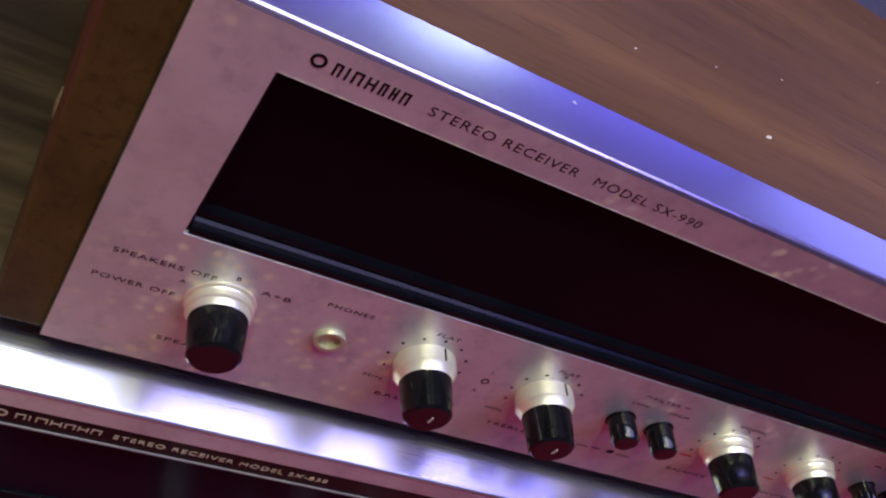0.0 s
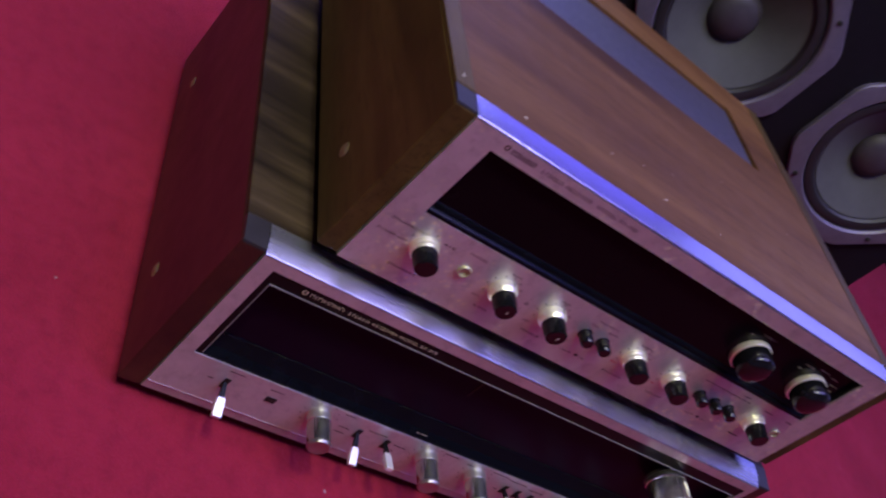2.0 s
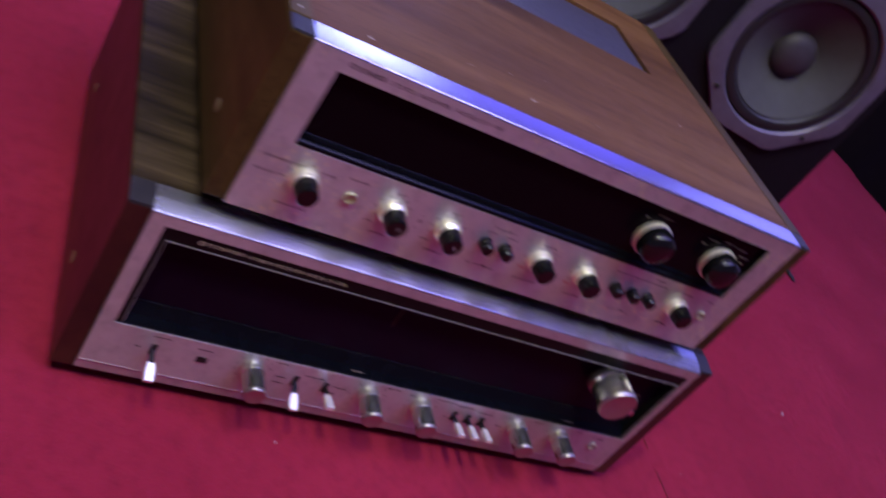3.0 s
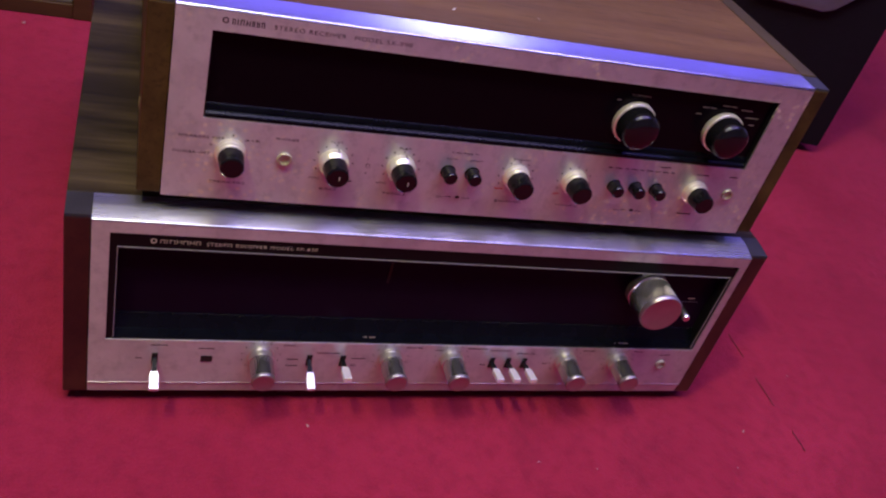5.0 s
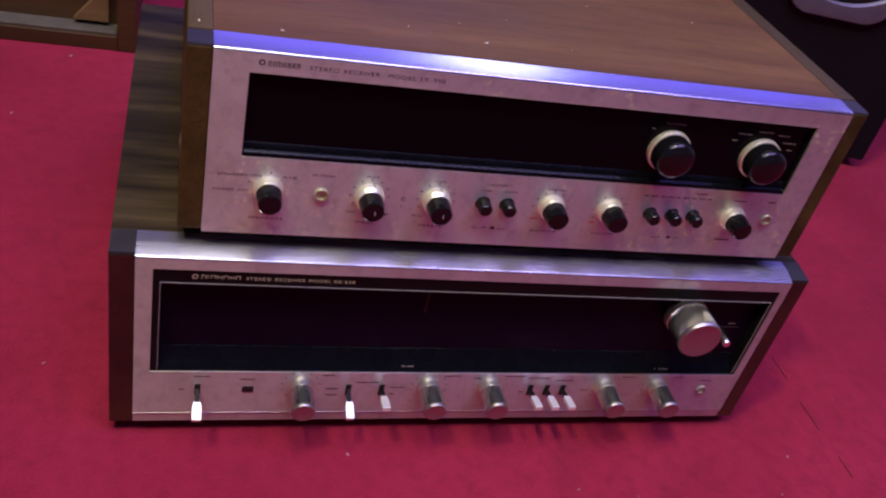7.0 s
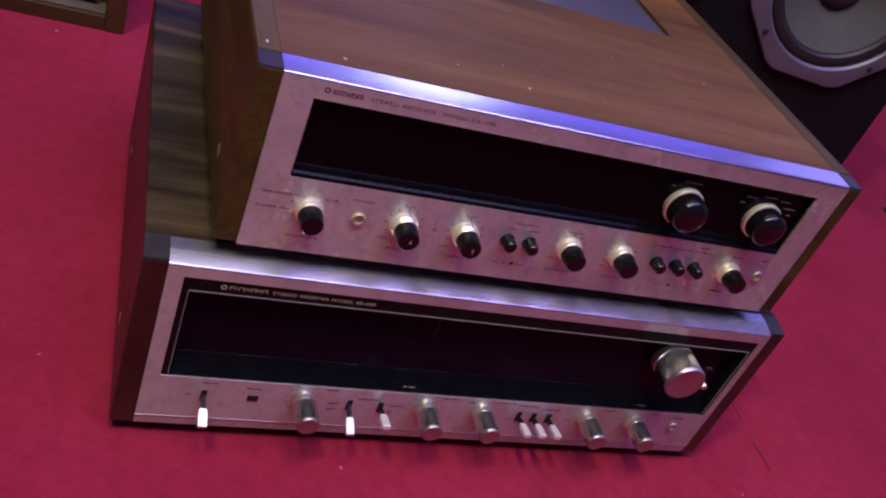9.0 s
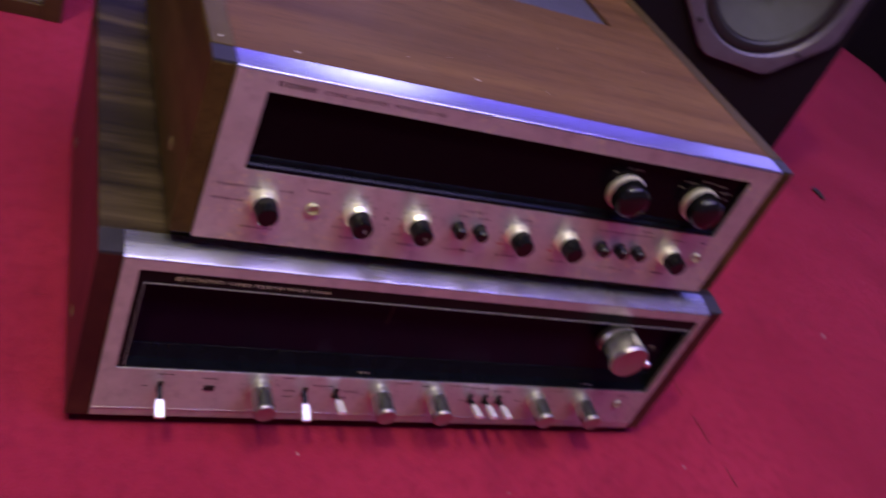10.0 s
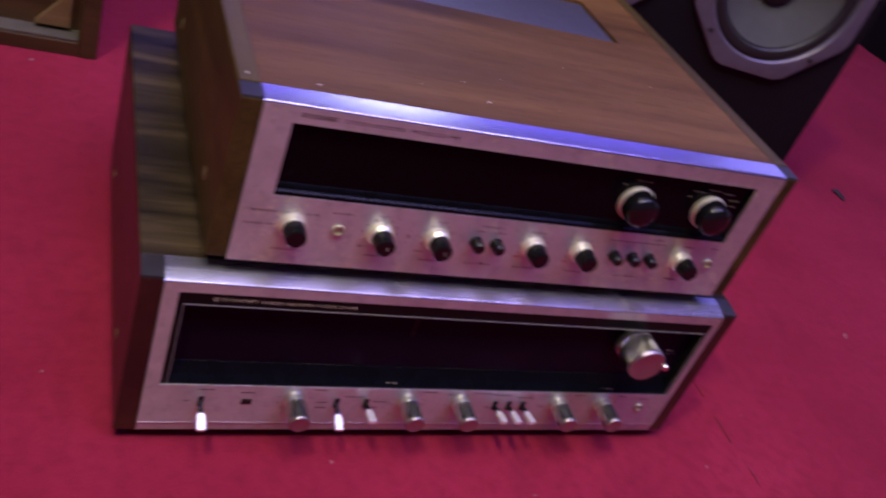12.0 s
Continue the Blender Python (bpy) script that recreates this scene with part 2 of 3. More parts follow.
def extrude_x(profile, x0, x1):
    """A closed (y, z) outline drawn out along x."""
    bm = bmesh.new()
    a = [bm.verts.new((x0, y, z)) for y, z in profile]
    b = [bm.verts.new((x1, y, z)) for y, z in profile]
    k = len(profile)
    for i in range(k):
        bm.faces.new((a[i], a[(i + 1) % k], b[(i + 1) % k], b[i]))
    bm.faces.new(a)
    bm.faces.new(b[::-1])
    return bm


def rod_taper(w0, w1, h, d0, d1):
    """A flat bar reaching out along -y from d0 to d1 whose half width grows from w0 to w1."""
    bm = bmesh.new()
    a = [bm.verts.new((x, -d0, z)) for x, z in ((-w0, -h), (w0, -h), (w0, h), (-w0, h))]
    b = [bm.verts.new((x, -d1, z)) for x, z in ((-w1, -h), (w1, -h), (w1, h), (-w1, h))]
    for i in range(4):
        bm.faces.new((a[i], a[(i + 1) % 4], b[(i + 1) % 4], b[i]))
    bm.faces.new(a)
    bm.faces.new(b[::-1])
    return bm


def frame_plate(x0, x1, z0, z1, hx0, hx1, hz0, hz1, y0, y1):
    """A plate in the xz plane with one rectangular opening."""
    bm = bmesh.new()
    ring = []
    for y in (y0, y1):
        ring.append(([bm.verts.new((x, y, z)) for x, z in ((x0, z0), (x1, z0), (x1, z1), (x0, z1))],
                     [bm.verts.new((x, y, z)) for x, z in ((hx0, hz0), (hx1, hz0), (hx1, hz1), (hx0, hz1))]))
    for o, h in ring:
        for i in range(4):
            j = (i + 1) % 4
            bm.faces.new((o[i], o[j], h[j], h[i]))
    for k in (0, 1):
        a, b = ring[0][k], ring[1][k]
        for i in range(4):
            j = (i + 1) % 4
            bm.faces.new((a[i], a[j], b[j], b[i]))
    return bm


def lathe(profile, seg=40, knurl=(), depth=0.0, caps=True):
    """A (distance, radius) outline turned round the -y axis, starting at y = 0. Rows listed in knurl are grooved."""
    bm = bmesh.new()
    rows = []
    for i, (d, r) in enumerate(profile):
        row = []
        for k in range(seg):
            rr = r - (depth if i in knurl and k % 2 else 0.0)
            a = 2 * math.pi * k / seg
            row.append(bm.verts.new((rr * math.cos(a), -d, rr * math.sin(a))))
        rows.append(row)
    for a, b in zip(rows, rows[1:]):
        for k in range(seg):
            bm.faces.new((a[k], a[(k + 1) % seg], b[(k + 1) % seg], b[k]))
    if caps:
        bm.faces.new(rows[0])
        bm.faces.new(rows[-1][::-1])
    return bm


def lettering(text, x, z, height, y, material, parent, width=None, centre=False):
    """Flat print that stands 0.1 mm off a front panel."""
    cu = bpy.data.curves.new("lettering", "FONT")
    cu.body, cu.size, cu.extrude, cu.resolution_u = text, height * 1.12, 0.00005, 3
    cu.space_character = 1.15
    tmp = new("lettering", cu)
    me = bpy.data.meshes.new_from_object(tmp.evaluated_get(bpy.context.evaluated_depsgraph_get()))
    bpy.data.objects.remove(tmp)
    bpy.data.curves.remove(cu)
    xs = [v.co.x for v in me.vertices]
    span = max(xs) - min(xs)
    k = width / span if width else 1.0
    shift = -span * k / 2 if centre else 0.0
    for v in me.vertices:
        v.co = Vector(((v.co.x - min(xs)) * k + shift, -v.co.z, v.co.y))
    me.materials.clear()
    me.materials.append(material)
    ob = new("lettering", me)
    ob.parent = parent
    ob.location = (x, y, z)
    return ob


def emblem_bars(x, z, widths, height, y, material, parent, gap=0.0008):
    """A maker's word reduced to one plain open shape per sign."""
    t = 0.17 * height
    for i, w in enumerate(widths):
        if w > 2.4 * t:
            bm = bmesh.new()
            mid, up = (0.42, 0.58) if i % 2 else (0.84, 1.0)
            rim = ((0, 0), (t, 0), (t, mid * height), (w - t, mid * height), (w - t, 0), (w, 0), (w, height), (w - t, height), (w - t, up * height), (t, up * height), (t, height), (0, height))
            rim = rim if i % 2 else rim[:7] + rim[11:]
            vs = [bm.verts.new((x + a, y - 0.0001, z + b)) for a, b in rim]
            f = bm.faces.new(vs)
            r = bmesh.ops.extrude_face_region(bm, geom=[f])
            for v in r["geom"]:
                if isinstance(v, bmesh.types.BMVert):
                    v.co.y = y
        else:
            bm = box(x, x + t, y - 0.0001, y, z, z + height)
        part("emblem", bm, material, parent)
        x += w + gap


def bars(x, z, widths, height, y, material, parent, gap=0.0008):
    """Print too small to read, as a row of plain bars."""
    bm = bmesh.new()
    for w in widths:
        box(x, x + w, y - 0.0001, y, z + 0.2 * height, z + 0.8 * height, bm=bm)
        x += w + gap
    return part("print_bar", bm, material, parent)


# ---- room ----
def room():
    bm = bmesh.new()
    bmesh.ops.create_grid(bm, x_segments=60, y_segments=60, size=3.6)
    part("floor", bm, CARPET)
    fl = bpy.data.objects["floor"]
    tagged(fl, "worn red carpet with lint and faint stains", "carpet", kind="structure")
    for nm, b in (("wall_north", (-3.6, 3.6, 3.4, 3.5)), ("wall_south", (-3.6, 3.6, -3.5, -3.4)), ("wall_east", (3.4, 3.5, -3.4, 3.4)), ("wall_west", (-3.5, -3.4, -3.4, 3.4))):
        w = part(nm, box(*b, 0, 2.7), PLASTER)
        tagged(w, "plain dim painted wall", "wall", kind="structure")
    c = part("ceiling", box(-3.6, 3.6, -3.6, 3.6, 2.7, 2.8), PLASTER)
    tagged(c, "plain dim painted ceiling", "ceiling", kind="structure")


room()


# ---- controls shared by both receivers ----
def turned(parent, name, x, z, y, pieces, label=""):
    """A knob: an Empty is not needed, the first piece carries the others."""
    first = None
    for nm, prof, material, kw in pieces:
        bm = lathe(prof, **kw)
        if first is None:
            first = part(nm, bm, material, parent, label, Matrix.Translation((x, y, z)), True)
        else:
            part(nm, bm, material, first, "", None, True)
    return first


def jack(parent, x, z, y, r=0.0043):
    j = part("jack_socket", lathe([(0, r), (0.0012, r), (0.0016, r * 0.93), (0.0016, r * 0.68), (0.0002, r * 0.66)], 32, caps=False), BRASS, parent, "round metal headphone socket", Matrix.Translation((x, y, z)), True)
    part("jack_hole", lathe([(0.0003, r * 0.66), (0.0004, r * 0.42), (0.0001, r * 0.40), (0.0001, r * 0.01)], 24), BRASS, j)


def side_screw(parent, x, y, z, d):
    s = lathe([(0, 0.0050), (0.0004, 0.0046), (0.0005, 0.0038), (0.0003, 0.0034), (0.0006, 0.0028), (0.0008, 0.0014)], 24)
    part("screw", s, SCREW, parent, "", Matrix.Translation((x, y, z)) @ pose(0, 0, 0, 0, 0, -90 if d < 0 else 90), True)


# ---- lower receiver ----
def lower_receiver():
    e = thing("stereo_receiver", "wide silver-faced stereo receiver with dark walnut case on the carpet", "receiver")
    W, Z0, Z1 = 0.2255, 0.014, 0.155
    part("front_panel", frame_plate(-W, W, 0.0205, 0.1525, -0.2155, 0.2195, 0.0595, 0.1450, 0.0, 0.006), SILVER_CLEAN, e, "brushed aluminium front panel")
    part("top_trim", extrude_x([(0.006, 0.1525), (0.0, 0.1525), (0.0001, 0.1532), (0.0004, 0.1537), (0.0009, 0.15395), (0.0013, 0.1541), (0.0100, 0.15665), (0.0112, 0.1569), (0.0140, 0.1571), (0.021, 0.1572), (0.021, 0.1525)], -W, W), STRIP, e, "satin aluminium strip", smooth=True)
    part("bottom_trim", extrude_x([(0.0, 0.0205), (-0.00012, 0.02045), (-0.00018, 0.0203), (-0.00012, 0.0201), (0.0004, 0.0198), (0.0012, 0.0112), (0.0018, 0.0106), (0.006, 0.0106), (0.006, 0.0205)], -W, W), SILVER_CLEAN, e)
    # recessed dial: black bezel, fine bright line, dark window, sloping ledge
    part("dial_bezel", frame_plate(-0.2155, 0.2195, 0.0595, 0.1450, -0.2108, 0.2168, 0.0605, 0.1345, 0.0006, 0.0110), BLACK, e, "black dial surround")
    line = bmesh.new()
    box(-0.2112, 0.2172, 0.0001, 0.0006, 0.1341, 0.1348, bm=line)
    box(-0.2114, -0.2108, 0.0001, 0.0006, 0.0615, 0.1341, bm=line)
    box(0.2166, 0.2172, 0.0001, 0.0006, 0.0615, 0.1341, bm=line)
    part("dial_line", line, PALE_LINE, e, "thin bright line")
    part("dial_window", box(-0.2106, 0.2166, 0.0095, 0.0110, 0.0740, 0.1343), GLASS_BLACK, e, "unlit dark dial glass")
    part("dial_ledge", extrude_x([(0.0008, 0.0607), (0.0010, 0.0612), (0.0042, 0.0655), (0.0050, 0.0655), (0.0088, 0.0742), (0.0084, 0.0748), (0.0090, 0.0756), (0.0110, 0.0757), (0.0110, 0.0607)], -0.2106, 0.2166), LEDGE, e, "glossy black ledge")
    # the highlight along the ledge's upper edge, laid on as a pale strip
    part("ledge_highlight", box(-0.2104, 0.2164, 0.0086, 0.0092, 0.0746, 0.0751), PALE_LINE, e, "highlight of the ledge's edge as a fine pale line")
    part("dial_pointer", box(-0.0408, -0.0392, 0.0091, 0.0095, 0.108, 0.130), POINTER, e, "dull brown tuning pointer")
    # case
    for s in (-1, 1):
        x0, x1 = sorted((s * W, s * 0.2405))
        part("side_panel", box(x0, x1, 0.002, 0.345, 0.0095, 0.1535, 0.0012), WALNUT_CARPET_GLOW, e, "dark walnut end panel")
        part("end_cap", extrude_x([(0.002, 0.1535), (0.0025, 0.1550), (0.021, 0.1572), (0.021, 0.1535)], x0 + 0.0003, x1 - 0.0003), CAP_BLACK, e, "grey plastic corner cap")
    part("top_panel", box(-0.2403, 0.2403, 0.0212, 0.345, 0.1537, 0.1572, 0.0008), WALNUT_DARK, e, "dark walnut veneer top")
    part("back_panel", box(-W, W, 0.338, 0.344, 0.014, 0.150), BLACK, e)
    part("bottom_plate", box(-W, W, 0.006, 0.338, 0.0100, 0.0125), STEEL, e)
    for x in (-0.19, 0.19):
        for y in (0.04, 0.30):
            part("foot", lathe([(0, 0.013), (0.0100, 0.015)], 24), RUBBER, e, "", pose(x, y, 0, -90, 0, 0), True)
    for y in (0.07, 0.279):
        side_screw(e, -0.2405, y, 0.038, -1)
        side_screw(e, 0.2405, y, 0.038, 1)
    # lettering
    lettering("STEREO RECEIVER MODEL SX-838", -0.161, 0.1385, 0.0030, 0.0004, GOLD_INK, e, 0.067)
    mark = lathe([(0, 0.0018), (0.0001, 0.0018), (0.0001, 0.0011), (0, 0.0011)], 24, caps=False)
    part("maker_mark", mark, GOLD_INK, e, "", Matrix.Translation((-0.1912, 0.0005, 0.1400)))
    emblem_bars(-0.1875, 0.1386, (0.0027, 0.0010, 0.0031, 0.0030, 0.0028, 0.0028, 0.0028), 0.0027, 0.0005, GOLD_INK, e, 0.0008)
    # knobs, chrome with fluted skirts
    collar = [(0, 0.0088), (0.0006, 0.0088), (0.0009, 0.0078), (0.0016, 0.0078), (0.0019, 0.0084), (0.0058, 0.0082), (0.0062, 0.0077)]
    body = [(0.0060, 0.0077), (0.0066, 0.0080), (0.0068, 0.0079), (0.0222, 0.0077), (0.0225, 0.0075)]
    cap = [(0.0224, 0.0079), (0.0238, 0.0080), (0.0250, 0.0075), (0.0254, 0.0066), (0.0251, 0.0058), (0.0253, 0.0002)]
    for x in (-0.117, -0.026, 0.020, 0.112, 0.157):
        turned(e, "knob", x, 0.0465, 0.0, [("knob", collar, SATIN, dict(seg=40)), ("knob_body", body, CHROME, dict(seg=64, knurl=(2, 3), depth=0.0003)), ("knob_face", cap, FACE, dict(seg=40))], "chrome knob with a satin collar")
        for k in range(11):
            a = math.pi * (1.25 - 1.5 * k / 10)
            part("scale_dot", lathe([(0, 0.00045), (0.0001, 0.00045)], 8), INK, e, "", Matrix.Translation((x + 0.0128 * math.cos(a), 0, 0.0465 + 0.0128 * math.sin(a))))
    base = [(0, 0.0158), (0.0022, 0.0158), (0.0026, 0.0148), (0.0050, 0.0148), (0.0054, 0.0140)]
    big = [(0.0052, 0.0150), (0.0060, 0.0158), (0.0064, 0.0157), (0.0250, 0.0155), (0.0256, 0.0154)]
    bigcap = [(0.0256, 0.0158), (0.0276, 0.0158), (0.0288, 0.0150), (0.0290, 0.0142), (0.0286, 0.0132), (0.0288, 0.0002)]
    turned(e, "tuning_knob", 0.1528, 0.1185, 0.004, [("tuning_knob", base, GUN, dict(seg=64)), ("knob_body", big, CHROME, dict(seg=80, knurl=(2, 3), depth=0.0014)), ("knob_face", bigcap, FACE, dict(seg=48))], "large fluted chrome tuning knob")
    turned(e, "push_button", 0.1922, 0.0985, 0.0095, [("push_button", [(0, 0.0034), (0.0150, 0.0033), (0.0162, 0.0026), (0.0163, 0.0002)], CHROME, dict(seg=24))], "small chrome button")
    # lever switches
    for x, reach, w, neck, dip in ((-0.185, 0.0225, 0.0062, 0.50, 19), (-0.0835, 0.0222, 0.0058, 0.50, 19), (-0.060, 0.0222, 0.0058, 0.46, -9), (0.0525, 0.0222, 0.0056, 0.46, -9), (0.0655, 0.0222, 0.0056, 0.46, -9), (0.0785, 0.0222, 0.0056, 0.46, -9)):
        tilt = pose(0, 0, 0, dip, 0, 0)
        lv = part("lever_switch", box(-0.0019, 0.0019, -0.0004, 0.0, -0.0050, 0.0050), HOLE, e, "", Matrix.Translation((x, -0.0001, 0.0430)))
        part("stem", rod_taper(0.0012, 0.0019, 0.0011, 0.0, reach * neck), BLACK, lv, "black tapered stem", tilt)
        tip = part("lever_tip", box(-w / 2, w / 2, -reach, -reach * (neck + 0.10), -0.0019, 0.0017, 0.0005), WHITE_METAL, lv, "bright flat metal tip", tilt)
        part("tip_neck", rod_taper(w * 0.36, w * 0.48, 0.0015, reach * (neck - 0.06), reach * (neck + 0.10)), WHITE_METAL, tip)
    sq = part("socket_plate", box(-0.1560, -0.1485, -0.0004, 0, 0.0405, 0.0460, 0.0002), HOLE, e, "dark square socket")
    jack(e, 0.197, 0.0435, 0.0)
    # small print round the controls
    for x, z, ws in ((-0.188, 0.0545, (0.006, 0.004)), (-0.197, 0.0425, (0.004,)), (-0.158, 0.0520, (0.010,)), (-0.103, 0.0560, (0.008,)), (-0.099, 0.0430, (0.008,)), (-0.099, 0.0370, (0.008,)),
                     (-0.079, 0.0495, (0.009, 0.006)), (-0.054, 0.0445, (0.010,)), (-0.054, 0.038, (0.004,)), (-0.016, 0.0560, (0.007, 0.004)), (0.030, 0.0560, (0.010, 0.005)), (0.006, 0.0540, (0.006,)), (0.048, 0.0545, (0.009, 0.007)),
                     (0.070, 0.0520, (0.010, 0.004)), (0.094, 0.0420, (0.004,)), (0.124, 0.0560, (0.010,)), (0.168, 0.0560, (0.008,)), (0.192, 0.0530, (0.010,)), (0.044, 0.0400, (0.004,))):
        bars(x, z, ws, 0.0012, 0.0, INK, e)
    bars(0.1900, 0.1015, (0.0190,), 0.0005, 0.0095, PALE_LINE, e)
    bars(0.1985, 0.1045, (0.0060,), 0.0012, 0.0095, GOLD_INK, e)
    bars(-0.0490, 0.0640, (0.0025, 0.0045), 0.0013, 0.0015, GOLD_INK, e, 0.0014)
    bars(0.1480, 0.0635, (0.0012, 0.0080), 0.0013, 0.0015, PALE_LINE, e, 0.0025)
    return e


# ---- upper receiver ----
def upper_receiver():
    e = thing("stereo_receiver", "older silver-faced stereo receiver with walnut case, stacked on another receiver", "receiver", Matrix.Translation((0.010, 0.0101, 0.1572)) @ pose(0, 0, 0, 0, 0, 0.3))
    W = 0.1995
    H = 0.1300   # top above the lower case
    B = 0.0105   # underside above the lower case
    zz = lambda z: z - 0.1572
    part("front_panel", frame_plate(-W, W, B, H - 0.0020, -0.1805, 0.1790, zz(0.2215), zz(0.2740), 0.0, 0.005), SILVER, e, "brushed aluminium front panel with worn spots")
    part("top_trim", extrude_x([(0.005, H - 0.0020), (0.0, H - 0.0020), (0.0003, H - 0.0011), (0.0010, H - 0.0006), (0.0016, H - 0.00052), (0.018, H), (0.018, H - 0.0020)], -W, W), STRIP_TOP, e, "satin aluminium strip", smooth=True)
    z0, z1 = zz(0.2215), zz(0.2740)
    part("bevel_glint", extrude_x([(-0.0001, z1 + 0.0002), (0.0009, z1 - 0.0006), (0.0011, z1 - 0.0006), (0.0011, z1 + 0.0002)], -0.1803, 0.1788), EDGE_GLINT, e, "worn edge of the dial opening with its highlight painted pale")
    part("dial_window", box(-0.1803, 0.1788, 0.0040, 0.0058, z0, z1), GLASS_DEEP, e, "unlit black dial glass")
    lip = frame_plate(-0.1805, 0.1790, z0, z1, -0.1796, 0.1781, z0 + 0.0004, z1 - 0.0010, 0.0012, 0.0040)
    part("dial_bezel", lip, BLACK, e, "black recessed dial surround")
    part("dial_ledge", extrude_x([(0.0002, z0 + 0.0004), (0.0002, z0 + 0.0020), (0.0006, z0 + 0.0028), (0.0016, z0 + 0.0036), (0.0026, z0 + 0.0041), (0.0024, z0 + 0.0049), (0.0028, z0 + 0.0064), (0.0034, z0 + 0.0074), (0.0040, z0 + 0.0080), (0.0040, z0 + 0.0004)], -0.1795, 0.1780), LEDGE, e, "glossy black ledge")
    for s in (-1, 1):
        x0, x1 = sorted((s * W, s * 0.2130))
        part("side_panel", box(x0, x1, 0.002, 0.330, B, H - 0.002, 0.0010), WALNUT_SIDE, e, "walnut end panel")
        part("end_cap", extrude_x([(0.0022, H - 0.002), (0.0028, H - 0.0008), (0.018, H - 0.0002), (0.018, H - 0.002)], x0 + 0.0003, x1 - 0.0003), CAP_BLACK, e, "grey plastic corner cap")
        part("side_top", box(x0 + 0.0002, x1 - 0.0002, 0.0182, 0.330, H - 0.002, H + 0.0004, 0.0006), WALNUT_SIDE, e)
    # top veneer with an opening for the vent grille
    gx0, gx1, gy0, gy1 = -0.145, 0.145, 0.197, 0.283
    bm = bmesh.new()
    ring = []
    for z in (H - 0.006, H):
        ring.append(([bm.verts.new((x, y, z)) for x, y in ((-W, 0.0182), (W, 0.0182), (W, 0.330), (-W, 0.330))],
                     [bm.verts.new((x, y, z)) for x, y in ((gx0, gy0), (gx1, gy0), (gx1, gy1), (gx0, gy1))]))
    for o, h in ring:
        for i in range(4):
            bm.faces.new((o[i], o[(i + 1) % 4], h[(i + 1) % 4], h[i]))
    for k in (0, 1):
        for i in range(4):
            j = (i + 1) % 4
            bm.faces.new((ring[0][k][i], ring[0][k][j], ring[1][k][j], ring[1][k][i]))
    part("top_panel", bm, WALNUT_TOP, e, "walnut veneer top with a vent opening")
    part("vent_grille", box(gx0, gx1, gy0, gy1, H - 0.0050, H - 0.0030), GRILLE, e, "grey metal vent grille")
    part("back_panel", box(-W, W, 0.322, 0.328, B, H - 0.007), BLACK, e)
    part("bottom_plate", box(-W, W, 0.005, 0.322, B - 0.001, B + 0.002), STEEL, e)
    for x in (-0.16, 0.16):
        for y in (0.035, 0.29):
            part("foot", lathe([(0, 0.012), (B, 0.013)], 24), RUBBER, e, "", pose(x, y, 0.0, -90, 0, 0), True)
    for y in (0.056, 0.275):
        side_screw(e, -0.2130, y, zz(0.194), -1)
        side_screw(e, 0.2130, y, zz(0.194), 1)
    X = lambda x: x - 0.010
    # lettering
    zt = zz(0.2786)
    lettering("STEREO RECEIVER", X(-0.1395), zt, 0.0032, 0.0, INK, e, 0.0385)
    lettering("MODEL SX-990", X(-0.0963), zt, 0.0032, 0.0, INK, e, 0.0325)
    part("maker_mark", lathe([(0, 0.0017), (0.0001, 0.0017), (0.0001, 0.0010), (0, 0.0010)], 24, caps=False), INK, e, "", Matrix.Translation((X(-0.1645), 0, zt + 0.0017)))
    emblem_bars(X(-0.1612), zt - 0.0002, (0.0017, 0.0006, 0.0021, 0.0021, 0.0015, 0.0015, 0.0018), 0.0032, 0.0, INK, e, 0.0009)
    zk = zz(0.2003)
    t0 = 0.0011
    lettering("SPEAKERS OFF", X(-0.1828), zz(0.2095) - t0, 0.0022, 0.0, INK, e, 0.0250)
    lettering("POWER OFF", X(-0.1848), zz(0.1990) - t0, 0.0022, 0.0, INK, e, 0.0200)
    lettering("A", X(-0.1655), zz(0.2052) - t0, 0.0020, 0.0, INK, e)
    lettering("B", X(-0.1535), zz(0.2120) - t0, 0.0020, 0.0, INK, e)
    lettering("A+B", X(-0.1462), zz(0.2095) - t0, 0.0022, 0.0, INK, e, 0.0080)
    lettering("SPEAKERS", X(-0.1632), zz(0.1800) - t0, 0.0022, 0.0, INK, e, 0.0200)
    lettering("PHONES", X(-0.1292), zz(0.2125) - t0, 0.0021, 0.0, INK, e, 0.0132)
    for x, nm in ((-0.0935, "BASS"), (-0.0520, "TREBLE")):
        lettering("FLAT", X(x) - 0.0036, zz(0.2138) - t0, 0.0019, 0.0, INK, e, 0.0072)
        lettering("MIN", X(x) - 0.0128, zz(0.1880) - t0, 0.0018, 0.0, INK, e, 0.0058)
        bars(X(x) + 0.0075, zz(0.1875) - t0, (0.0058,), 0.0014, 0.0, INK, e)
        lettering(nm, X(x), zz(0.1805) - t0, 0.0022, 0.0, INK, e, 0.0026 * len(nm), True)
    lettering("L", X(-0.0733), zz(0.2045) - t0, 0.0018, 0.0, INK, e)
    lettering("R", X(-0.0733), zz(0.1942) - t0, 0.0018, 0.0, INK, e)
    part("channel_mark", lathe([(0, 0.0013), (0.0001, 0.0013), (0.0001, 0.0009), (0, 0.0009)], 16, caps=False), INK, e, "", Matrix.Translation((X(-0.0726), 0, zz(0.1993))))
    lettering("FILTER", X(-0.0140), zz(0.2142) - t0, 0.0019, 0.0, INK, e, 0.0110, True)
    bars(X(-0.0230), zz(0.2140), (0.0022,), 0.0004, 0.0, INK, e)
